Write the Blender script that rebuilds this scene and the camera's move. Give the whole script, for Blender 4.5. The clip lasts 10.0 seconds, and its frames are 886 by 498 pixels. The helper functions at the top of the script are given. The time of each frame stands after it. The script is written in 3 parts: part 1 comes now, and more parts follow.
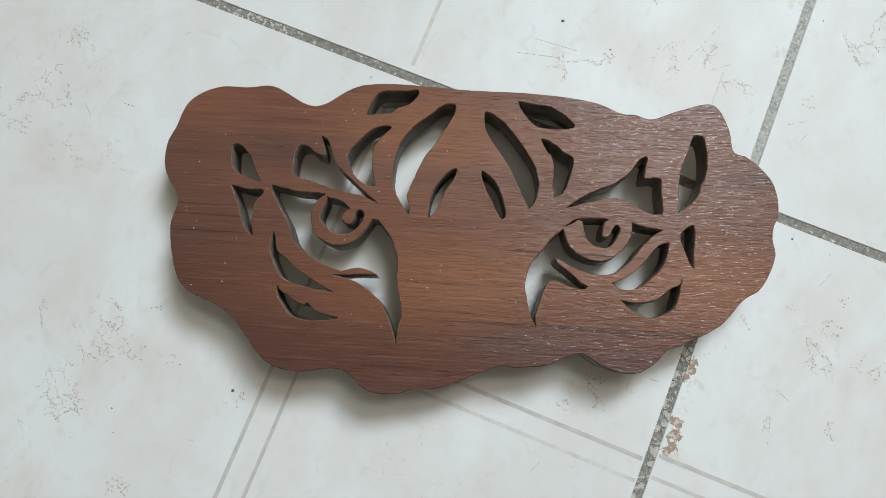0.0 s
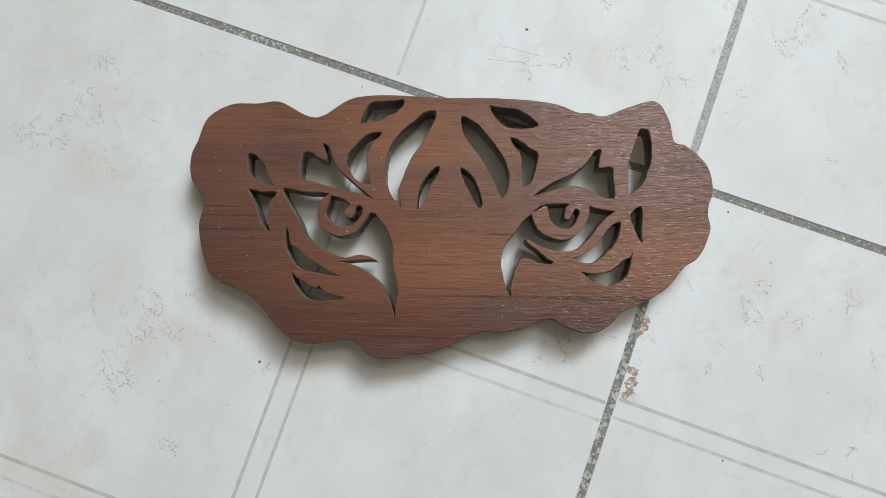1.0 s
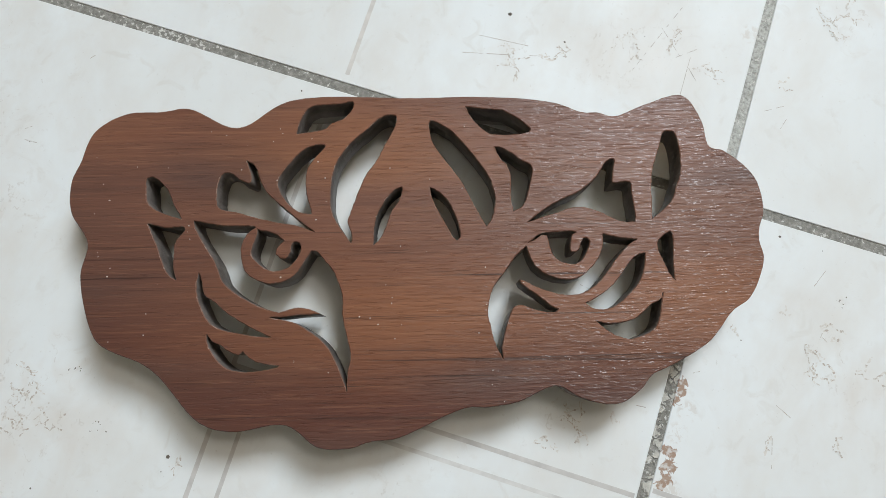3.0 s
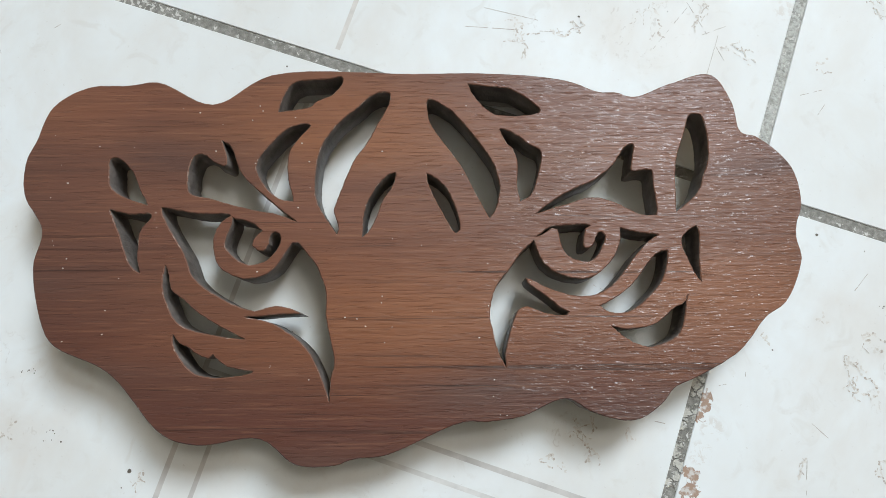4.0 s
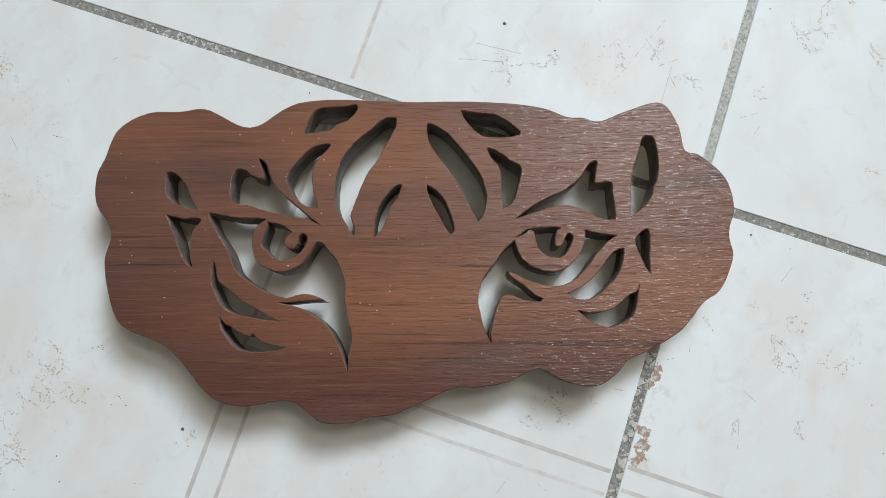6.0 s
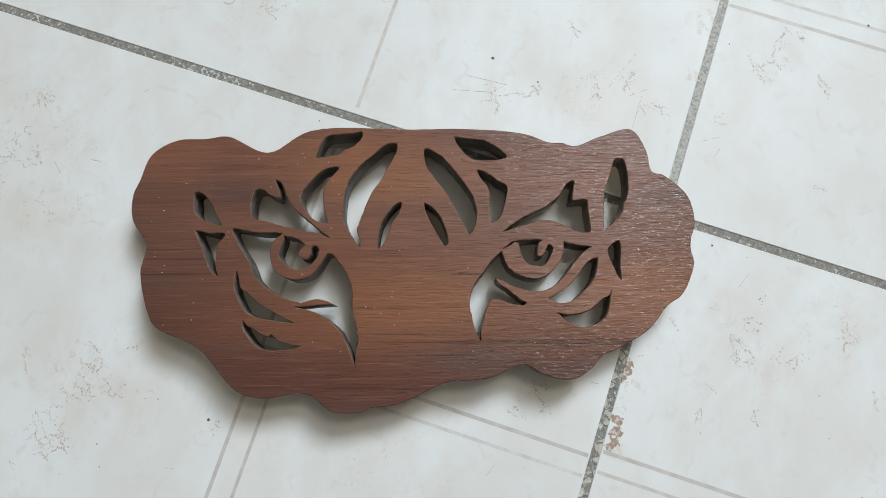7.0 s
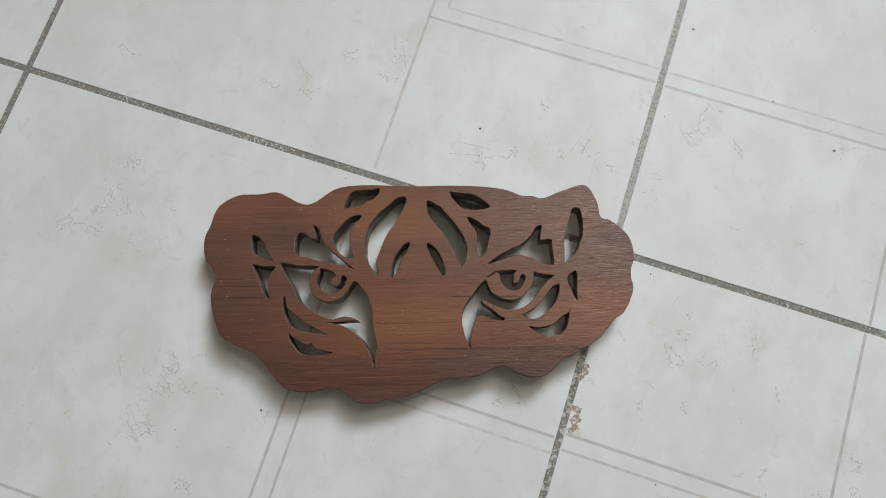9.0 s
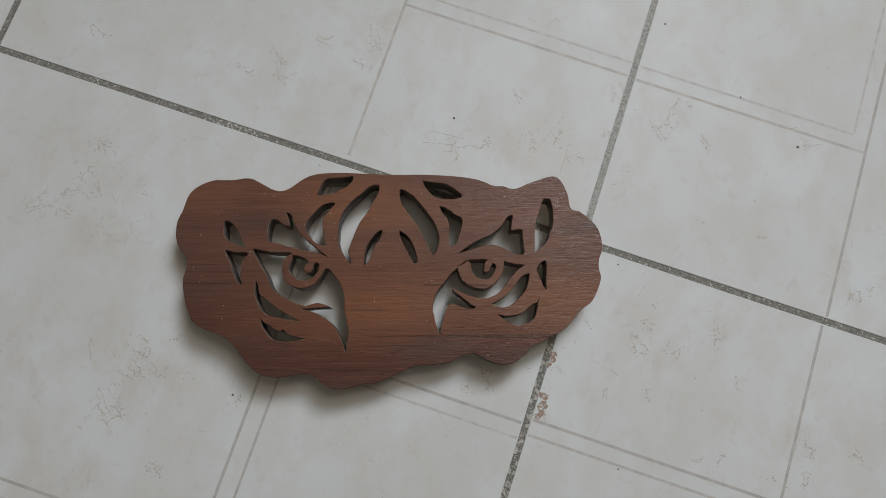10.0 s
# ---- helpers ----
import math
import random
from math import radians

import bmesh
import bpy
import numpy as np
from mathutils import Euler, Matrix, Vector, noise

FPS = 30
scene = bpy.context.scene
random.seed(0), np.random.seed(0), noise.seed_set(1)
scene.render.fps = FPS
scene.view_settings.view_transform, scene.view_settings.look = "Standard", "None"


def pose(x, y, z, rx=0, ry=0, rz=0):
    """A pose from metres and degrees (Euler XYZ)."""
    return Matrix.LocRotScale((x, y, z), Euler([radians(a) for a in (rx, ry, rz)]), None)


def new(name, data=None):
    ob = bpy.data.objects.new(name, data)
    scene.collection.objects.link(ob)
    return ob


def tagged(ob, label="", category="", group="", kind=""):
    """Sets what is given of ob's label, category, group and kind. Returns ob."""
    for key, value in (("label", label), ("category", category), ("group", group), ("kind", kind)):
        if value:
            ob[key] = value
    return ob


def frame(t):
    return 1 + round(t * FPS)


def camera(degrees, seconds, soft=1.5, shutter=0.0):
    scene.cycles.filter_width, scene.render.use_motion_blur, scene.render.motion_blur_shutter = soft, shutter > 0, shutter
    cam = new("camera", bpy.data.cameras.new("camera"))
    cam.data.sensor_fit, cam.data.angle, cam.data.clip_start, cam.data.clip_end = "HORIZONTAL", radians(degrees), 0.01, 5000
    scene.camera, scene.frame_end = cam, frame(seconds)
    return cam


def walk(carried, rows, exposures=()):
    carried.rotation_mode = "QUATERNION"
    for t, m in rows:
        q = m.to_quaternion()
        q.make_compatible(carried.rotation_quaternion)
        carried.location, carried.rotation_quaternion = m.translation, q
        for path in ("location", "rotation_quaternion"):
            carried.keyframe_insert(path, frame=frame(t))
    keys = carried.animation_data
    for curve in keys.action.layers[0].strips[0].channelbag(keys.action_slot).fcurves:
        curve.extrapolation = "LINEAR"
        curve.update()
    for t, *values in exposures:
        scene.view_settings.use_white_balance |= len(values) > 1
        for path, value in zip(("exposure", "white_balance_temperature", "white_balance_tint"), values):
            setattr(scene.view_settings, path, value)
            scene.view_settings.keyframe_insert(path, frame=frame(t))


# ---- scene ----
# world: x and y run along the floor's joints, the crossing of two joints is the origin, z is up from the tiles' glaze
LENS = 64.0
cam = camera(LENS, 10.0, 0.7)
PATH = [
    (0, -0.0892, -0.1116, 0.3060, 9.18, 1.04, 22.18),
    (0.5, -0.0889, -0.1078, 0.3280, 7.72, 1.88, 20.82),
    (1, -0.0848, -0.1057, 0.3604, 5.92, 1.25, 19.58),
    (1.5, -0.0798, -0.1036, 0.3785, 7.27, 1.83, 19.07),
    (2, -0.0786, -0.1068, 0.3850, 8.35, 1.04, 18.68),
    (2.5, -0.0801, -0.1024, 0.3319, 9.50, 1.65, 17.77),
    (2.7, -0.0832, -0.0974, 0.3047, 9.41, 0.35, 17.45),
    (3.8, -0.0833, -0.0936, 0.2452, 9.93, 0.16, 18.47),
    (4, -0.0822, -0.0930, 0.2459, 9.78, 0.39, 18.46),
    (4.5, -0.0833, -0.0949, 0.2474, 9.86, 0.63, 18.62),
    (5, -0.0816, -0.0938, 0.2513, 9.48, 0.44, 18.57),
    (5.5, -0.0815, -0.0961, 0.2720, 8.80, 0.17, 18.58),
    (6.8, -0.0747, -0.1002, 0.3280, 9.50, 0.77, 18.27),
    (7, -0.0754, -0.1018, 0.3339, 9.64, 0.41, 18.24),
    (7.5, -0.0731, -0.1057, 0.3531, 10.47, -0.11, 18.10),
    (8, -0.0726, -0.1116, 0.3775, 9.94, 0.00, 18.44),
    (8.5, -0.0718, -0.1099, 0.4041, 9.75, -0.43, 18.48),
    (9, -0.0659, -0.1135, 0.4315, 11.62, 0.95, 18.07),
    (9.5, -0.0633, -0.1108, 0.4433, 10.65, -0.70, 17.97),
    (10, -0.0655, -0.1099, 0.4376, 10.11, -1.22, 18.49),
]
EXPOSURES = [(0.0, -0.23, 6320, 10), (1.0, -0.27, 6370, 10), (2.0, -0.31, 6520, 11), (2.7, -0.22, 6420, 11), (4.0, -0.02, 6250, 10), (5.0, -0.02, 6250, 10), (5.7, -0.15, 6250, 10), (7.5, -0.25, 6380, 11), (9.2, -0.55, 6530, 12), (9.6, -0.69, 6540, 13), (10.0, -0.99, 6560, 14)]
walk(cam, [(t, pose(x, y, z, rx, ry, rz)) for t, x, y, z, rx, ry, rz in PATH], EXPOSURES)

# ---- light: daylight through one window in the north wall ----
world = bpy.data.worlds.new("sky")
scene.world = world
world.use_nodes = True
sky = world.node_tree.nodes.new("ShaderNodeTexSky")
sky.sky_type, sky.sun_disc = "NISHITA", False
sky.sun_elevation, sky.sun_rotation = radians(50), radians(200)
world.node_tree.links.new(sky.outputs[0], world.node_tree.nodes["Background"].inputs[0])
world.node_tree.nodes["Background"].inputs[1].default_value = 0.1

WIN_X0, WIN_X1, WIN_Z0, WIN_Z1, WALL_Y = -0.14, 0.46, 1.04, 2.20, 1.0
lamp = bpy.data.lights.new("window_daylight", "AREA")
lamp.shape, lamp.size, lamp.size_y = "RECTANGLE", WIN_X1 - WIN_X0 - 0.1, WIN_Z1 - WIN_Z0 - 0.1
lamp.energy, lamp.color = 64.0, (0.85, 0.94, 1.0)
lamp_ob = new("window_daylight", lamp)
lamp_ob.matrix_world = pose((WIN_X0 + WIN_X1) / 2, WALL_Y + 0.06, (WIN_Z0 + WIN_Z1) / 2, -90, 0, 0)

# an unseen roof opening, added for warm high fill light, north-east of the plaque
ROOF_X0, ROOF_X1, ROOF_Y0, ROOF_Y1, TOP = 0.06, 0.64, 0.50, 0.96, 2.35
roof = bpy.data.lights.new("roof_fill", "AREA")
roof.shape, roof.size, roof.size_y = "RECTANGLE", ROOF_X1 - ROOF_X0 - 0.06, ROOF_Y1 - ROOF_Y0 - 0.06
roof.energy, roof.color = 12.0, (1.0, 0.94, 0.84)
roof_ob = new("roof_fill", roof)
roof_ob.matrix_world = pose((ROOF_X0 + ROOF_X1) / 2, (ROOF_Y0 + ROOF_Y1) / 2, TOP + 0.06)


import itertools

from mathutils.geometry import tessellate_polygon


# ---- materials ----
class Nodes:
    """A node material under construction."""

    def __init__(self, name):
        self.mat = bpy.data.materials.new(name)
        self.mat.use_nodes = True
        self.tree = self.mat.node_tree
        self.bsdf = self.tree.nodes["Principled BSDF"]

    def add(self, kind, values=None, **props):
        n = self.tree.nodes.new("ShaderNode" + kind)
        for k, v in props.items():
            if k == "operation":
                n.operation = v
            elif k == "blend":
                n.blend_type = v
            elif k == "feature":
                n.feature = v
        for k, v in (values or {}).items():
            if isinstance(v, bpy.types.NodeSocket):
                self.tree.links.new(v, n.inputs[k])
            else:
                n.inputs[k].default_value = v
        return n

    def math(self, op, a, b=0.0, c=0.0):
        return self.add("Math", {0: a, 1: b, 2: c}, operation=op).outputs[0]

    def coords(self, scale=(1, 1, 1), turn=0.0, offset=None):
        tc = self.add("TexCoord").outputs["Object"]
        values = {"Vector": tc, "Scale": scale, "Rotation": (0, 0, turn)}
        if offset is not None:
            values["Location"] = offset
        return self.add("Mapping", values).outputs[0]

    def world(self):
        return self.add("NewGeometry").outputs["Position"]

    def noise(self, vec, scale, detail=4.0, rough=0.55, warp=0.0):
        return self.add("TexNoise", {"Vector": vec, "Scale": scale, "Detail": detail, "Roughness": rough, "Distortion": warp}).outputs[0]

    def noise_color(self, vec, scale):
        return self.add("TexNoise", {"Vector": vec, "Scale": scale, "Detail": 4.0}).outputs[1]

    def ramp(self, fac, *stops):
        n = self.tree.nodes.new("ShaderNodeValToRGB")
        self.tree.links.new(fac, n.inputs[0])
        e = n.color_ramp.elements
        while len(e) < len(stops):
            e.new(0.5)
        for el, (p, c) in zip(e, stops):
            el.position = p
            el.color = (c, c, c, 1) if isinstance(c, (int, float)) else (*c, 1)
        return n.outputs[0]

    def mix(self, fac, a, b, blend="MIX"):
        n = self.tree.nodes.new("ShaderNodeMix")
        n.data_type, n.blend_type = "RGBA", blend
        for k, v in ((0, fac), (6, a), (7, b)):
            if isinstance(v, bpy.types.NodeSocket):
                self.tree.links.new(v, n.inputs[k])
            else:
                n.inputs[k].default_value = v if k == 0 else (*v, 1)
        return n.outputs[2]

    def spots(self, vec, places):
        """1 at the given (x, y, radius) places, falling to 0 at the radius."""
        total = None
        for x, y, r in places:
            d = self.add("VectorMath", {0: vec, 1: (x, y, 0)}, operation="DISTANCE").outputs["Value"]
            v = self.math("SUBTRACT", 1.0, self.math("DIVIDE", d, r))
            total = v if total is None else self.math("MAXIMUM", total, v)
        return self.math("MAXIMUM", total, 0.0)

    def bump(self, height, strength, distance):
        n = self.add("Bump", {"Height": height, "Strength": strength, "Distance": distance})
        self.tree.links.new(n.outputs[0], self.bsdf.inputs["Normal"])

    def set(self, **values):
        for k, v in values.items():
            k = {"color": "Base Color", "rough": "Roughness", "metal": "Metallic", "coat": "Coat Weight", "coat_rough": "Coat Roughness", "spec": "Specular IOR Level"}[k]
            if isinstance(v, bpy.types.NodeSocket):
                self.tree.links.new(v, self.bsdf.inputs[k])
            else:
                self.bsdf.inputs[k].default_value = (*v, 1) if isinstance(v, tuple) else v
        return self.mat


def glazed_tile():
    """White glazed ceramic with faint beige clouds and mottling, crumbs of print and rusty flakes."""
    m = Nodes("glazed_tile")
    p = m.world()
    cloud = m.noise(p, 9.0, 3.0, 0.5)
    base = m.ramp(cloud, (0.35, (0.705, 0.72, 0.705)), (0.6, (0.755, 0.785, 0.785)))
    tint = m.math("MULTIPLY", m.add("ObjectInfo").outputs["Random"], 0.12)
    base = m.mix(tint, base, (0.68, 0.67, 0.655))
    drawn = m.add("Mapping", {0: p, "Scale": (1.0, 0.72, 1.0), "Rotation": (0.0, 0.0, 0.35)}).outputs[0]
    patches = m.math("MULTIPLY", m.spots(p, VEIN_PATCHES), 0.75)
    patches = m.math("ADD", patches, m.math("MULTIPLY", m.math("SUBTRACT", m.noise(drawn, 70.0, 3.0, 0.6), 0.5), 1.1))
    patches = m.math("ADD", patches, m.math("MULTIPLY", m.math("SUBTRACT", m.noise(p, 17.0, 2.0, 0.5), 0.45), 0.8))
    beige = m.ramp(m.noise(drawn, 34.0, 4.0, 0.6, 0.4), (0.44, 0.0), (0.72, 1.0))
    share = m.ramp(patches, (0.0, 0.16), (0.7, 0.55))
    base = m.mix(m.math("MULTIPLY", beige, share), base, (0.60, 0.525, 0.45))
    mottle = m.ramp(m.noise(drawn, 26.0, 5.0, 0.62, 0.3), (0.45, 0.0), (0.66, 0.52))
    base = m.mix(mottle, base, (0.665, 0.64, 0.595))
    smudge = m.ramp(m.noise(p, 95.0, 4.0, 0.6, 0.8), (0.58, 0.0), (0.70, 0.30))
    base = m.mix(smudge, base, (0.60, 0.57, 0.52))
    crumbs = m.ramp(m.noise(p, 330.0, 4.0, 0.68), (0.50, 0.0), (0.60, 1.0))
    reach = m.ramp(patches, (0.34, 0.0), (0.62, 1.0))
    line = m.ramp(m.math("ABSOLUTE", m.math("SUBTRACT", m.noise(drawn, 60.0, 4.0, 0.62, 0.2), 0.5)), (0.004, 1.0), (0.016, 0.0))
    base = m.mix(m.math("MULTIPLY", m.math("MULTIPLY", m.math("MULTIPLY", line, crumbs), reach), 0.30), base, (0.40, 0.34, 0.28))
    rust = m.spots(p, RUST_MARKS)
    flakes = m.noise(p, 380.0, 4.0, 0.62, 0.5)
    rust = m.ramp(m.math("ADD", m.math("MULTIPLY", rust, 0.30), m.math("MULTIPLY", flakes, 0.8)), (0.485, 0.0), (0.515, 1.0))
    rust = m.math("MULTIPLY", rust, m.ramp(m.spots(p, RUST_MARKS), (0.02, 0.0), (0.10, 1.0)))
    base = m.mix(m.math("MULTIPLY", rust, m.ramp(m.noise(p, 500.0, 3.0), (0.38, 0.35), (0.52, 0.88))), base, (0.30, 0.175, 0.105))
    scab = m.math("MULTIPLY", m.ramp(m.noise(p, 300.0, 5.0, 0.7, 0.5), (0.50, 0.0), (0.56, 1.0)), m.ramp(m.spots(p, SCABS), (0.05, 0.0), (0.4, 1.0)))
    base = m.mix(m.math("MULTIPLY", scab, 0.32), base, (0.50, 0.42, 0.34))
    dust = m.ramp(m.noise(p, 700.0, 2.0, 0.5), (0.70, 0.0), (0.76, 1.0))
    base = m.mix(m.math("MULTIPLY", dust, 0.22), base, (0.42, 0.37, 0.31))
    m.bump(m.math("ADD", m.noise(p, 14.0, 2.0), m.math("MULTIPLY", m.noise(p, 260.0, 3.0), 0.05)), 0.08, 0.002)
    rough = m.ramp(m.noise(p, 30.0, 4.0), (0.3, 0.42), (0.7, 0.56))
    return m.set(color=base, rough=rough, spec=0.3)


def joint_mortar():
    """Grey-brown mortar; the joint along y carries cracked flakes of whitish residue, thinner and paler north of the crossing."""
    m = Nodes("joint_mortar")
    p = m.world()
    axes = m.add("SeparateXYZ", {0: p})
    base = m.ramp(m.noise(p, 520.0, 5.0, 0.7), (0.34, (0.165, 0.160, 0.140)), (0.50, (0.235, 0.228, 0.203)), (0.66, (0.34, 0.33, 0.30)))
    along_y = m.ramp(m.math("ABSOLUTE", axes.outputs[0]), (0.004, 1.0), (0.006, 0.0))
    north = m.ramp(m.math("MULTIPLY_ADD", axes.outputs[1], 8.0, 0.5), (0.46, 0.0), (0.60, 1.0))
    warped = m.add("VectorMath", {0: p, 1: m.add("VectorMath", {0: m.noise_color(p, 300.0), 1: (0.0045, 0.0045, 0.0)}, operation="MULTIPLY").outputs[0]}, operation="ADD").outputs[0]
    crack = m.add("TexVoronoi", {"Vector": warped, "Scale": 210.0}, feature="DISTANCE_TO_EDGE").outputs[0]
    plate = m.ramp(crack, (0.02, 0.0), (0.07, 1.0))
    there = m.ramp(m.noise(p, 190.0, 4.0, 0.62, 0.2), (0.45, 0.0), (0.52, 1.0))
    flake = m.math("MULTIPLY", m.math("MULTIPLY", plate, there), m.math("MULTIPLY", along_y, m.math("SUBTRACT", 1.0, m.math("MULTIPLY", north, 0.85))))
    base = m.mix(m.math("MULTIPLY", flake, 0.66), base, (0.66, 0.64, 0.575))
    film = m.math("MULTIPLY", m.math("MULTIPLY", north, along_y), m.ramp(m.noise(p, 650.0, 4.0, 0.7), (0.40, 0.25), (0.58, 0.85)))
    base = m.mix(m.math("MULTIPLY", film, 0.82), base, (0.62, 0.63, 0.59))
    fleck = m.ramp(m.noise(p, 480.0, 3.0, 0.6), (0.635, 0.0), (0.665, 1.0))
    crumb = m.ramp(m.math("ADD", m.noise(p, 620.0, 2.0, 0.5), m.math("MULTIPLY", m.spots(p, [(-0.243, 0.0, 0.025), (-0.224, 0.0, 0.02), (-0.331, 0.0, 0.015)]), 0.12)), (0.655, 0.0), (0.685, 1.0))
    base = m.mix(m.math("MULTIPLY", m.math("MAXIMUM", fleck, crumb), 0.75), base, (0.68, 0.67, 0.63))
    m.bump(m.math("ADD", m.noise(p, 420.0, 5.0, 0.7), m.math("MULTIPLY", flake, 0.9)), 0.8, 0.0008)
    return m.set(color=base, rough=0.85)


def printed_line_ink(name, shade):
    m = Nodes(name)
    p = m.world()
    k = m.ramp(m.noise(p, 160.0, 3.0), (0.3, tuple(v * 0.88 for v in shade)), (0.7, tuple(min(v * 1.12, 0.8) for v in shade)))
    return m.set(color=k, rough=0.52, spec=0.3)


def vein_print():
    """Grey-brown marbling printed under the glaze, stronger and fainter from crumb to crumb."""
    m = Nodes("vein_print")
    pick = m.add("NewGeometry").outputs["Random Per Island"]
    color = m.ramp(pick, (0.0, (0.45, 0.40, 0.345)), (0.3, (0.55, 0.51, 0.455)), (1.0, (0.69, 0.67, 0.63)))
    return m.set(color=color, rough=0.5, spec=0.3)


def varnished_wood():
    """Reddish dark brown wood, straight fine grain along the plaque, open pores under an uneven, nibby varnish."""
    m = Nodes("varnished_wood")
    band = m.noise(m.coords((2.6, 34.0, 10.0)), 1.0, 4.0, 0.55, 0.35)
    color = m.ramp(band, (0.30, (0.146, 0.062, 0.040)), (0.50, (0.196, 0.083, 0.050)), (0.72, (0.244, 0.110, 0.062)))
    slow = m.noise(m.coords((5.0, 11.0, 3.0), offset=(1.7, 0.4, 0)), 1.0, 2.0, 0.5)
    color = m.mix(m.ramp(slow, (0.36, 0.38), (0.58, 0.0)), color, (0.100, 0.046, 0.032))
    # darker and redder towards one long side
    lower_side = m.math("MULTIPLY_ADD", m.noise(m.coords((3.0, 14.0, 3.0), offset=(0.3, 2.4, 0)), 1.0, 3.0, 0.5), 0.10, m.add("SeparateXYZ", {0: m.coords()}).outputs[1])
    color = m.mix(m.ramp(lower_side, (0.005, 0.85), (0.075, 0.0)), color, (0.086, 0.028, 0.019))
    wave = m.add("VectorMath", {0: m.coords((0.3, 1.0, 0.0)), 1: m.add("VectorMath", {0: m.noise_color(m.coords((9.0, 40.0, 9.0)), 1.0), 1: (0.0, 0.03, 0.0)}, operation="MULTIPLY").outputs[0]}, operation="ADD").outputs[0]
    gold = m.spots(wave, [(0.0, 0.0, 0.034), (0.03, 0.004, 0.034), (-0.005, 0.06, 0.02)])
    color = m.mix(m.math("MULTIPLY", gold, 0.6), color, (0.300, 0.116, 0.046))
    dark_zone = m.spots(wave, DARK_PATCHES)
    color = m.mix(m.math("MULTIPLY", m.math("MULTIPLY", dark_zone, m.ramp(m.noise(m.coords((4.0, 75.0, 10.0), offset=(8, 3, 0)), 1.0, 3.0, 0.6, 0.3), (0.38, 0.5), (0.56, 1.0))), 1.0), color, (0.098, 0.051, 0.040))
    # fibres: fine light and dark threads
    fine = m.noise(m.coords((34.0, 1050.0, 60.0)), 1.0, 4.0, 0.7, 0.3)
    color = m.mix(m.ramp(fine, (0.36, 0.19), (0.50, 0.0)), color, (0.070, 0.028, 0.018))
    color = m.mix(m.ramp(fine, (0.54, 0.0), (0.70, 0.24)), color, (0.38, 0.185, 0.100))
    streak = m.noise(m.coords((9.0, 300.0, 60.0)), 1.0, 5.0, 0.72, 0.4)
    color = m.mix(m.ramp(streak, (0.34, 0.20), (0.50, 0.0)), color, (0.085, 0.036, 0.023))
    # few long dark lines of the figure, mostly in the lower half
    line = m.ramp(m.noise(m.coords((6.0, 420.0, 40.0), offset=(3, 1, 0)), 1.0, 5.0, 0.65, 0.7), (0.60, 0.0), (0.67, 1.0))
    low = m.ramp(lower_side, (0.03, 0.9), (0.09, 0.22))
    color = m.mix(m.math("MULTIPLY", line, low), color, (0.032, 0.015, 0.011))
    # short open pores
    pore = m.ramp(m.noise(m.coords((110.0, 1700.0, 60.0), offset=(7, 2, 0)), 1.0, 3.0, 0.6, 0.3), (0.585, 0.0), (0.65, 1.0))
    color = m.mix(m.math("MULTIPLY", pore, 0.18), color, (0.042, 0.019, 0.013))
    # satin body: straight raised grain; varnish: ridges and nibs that catch the window one by one
    lump = m.noise(m.coords((80.0, 1000.0, 600.0)), 1.0, 4.0, 0.62)
    m.bump(m.math("SUBTRACT", lump, m.math("MULTIPLY", pore, 0.4)), 0.8, 0.00022)
    body = m.bsdf.inputs["Normal"].links[0].from_socket
    ridge = m.noise(m.coords((300.0, 1350.0, 600.0), offset=(5, 9, 0)), 1.0, 2.0, 0.5)
    grit = m.noise(m.coords((900.0, 1300.0, 600.0), offset=(1, 4, 0)), 1.0, 2.0, 0.5)
    m.bump(m.math("ADD", m.math("MULTIPLY", ridge, 0.85), m.math("MULTIPLY", grit, 0.15)), 1.0, 0.00042)
    skin = m.bsdf.inputs["Normal"].links[0].from_socket
    m.tree.links.new(body, m.bsdf.inputs["Normal"])
    m.tree.links.new(skin, m.bsdf.inputs["Coat Normal"])
    drop = m.ramp(m.noise(m.coords((340.0, 1650.0, 600.0), offset=(2, 6, 0)), 1.0, 2.0, 0.55), (0.50, 0.0), (0.60, 1.0))
    rough = m.ramp(m.noise(m.coords((40.0, 260.0, 60.0)), 1.0, 3.0), (0.3, 0.36), (0.7, 0.48))
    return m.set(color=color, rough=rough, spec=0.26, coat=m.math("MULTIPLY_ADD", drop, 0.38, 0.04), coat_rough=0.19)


def sawn_wood():
    """Stained sawn wall of the cut-outs: dull grey-brown."""
    m = Nodes("sawn_wood")
    p = m.coords((1, 1, 1))
    color = m.ramp(m.noise(p, 130.0, 5.0, 0.65), (0.35, (0.085, 0.072, 0.062)), (0.70, (0.200, 0.170, 0.150)))
    saw = m.noise(m.coords((520.0, 520.0, 160.0)), 1.0, 4.0, 0.65)
    m.bump(saw, 0.8, 0.0006)
    return m.set(color=color, rough=0.45, spec=0.28)


def glint_edge():
    """The rounded arris of the cut-outs: worn varnish, its glints put into the colour as pale flecks."""
    m = Nodes("glint_edge")
    p = m.coords((1, 1, 1))
    fleck = m.ramp(m.noise(p, 380.0, 5.0, 0.7), (0.55, 0.0), (0.64, 1.0))
    color = m.mix(m.math("MULTIPLY", fleck, 0.38), (0.19, 0.090, 0.058), (0.58, 0.50, 0.43))
    m.bump(m.noise(p, 1200.0, 3.0), 0.8, 0.0004)
    return m.set(color=color, rough=0.3, spec=0.5)


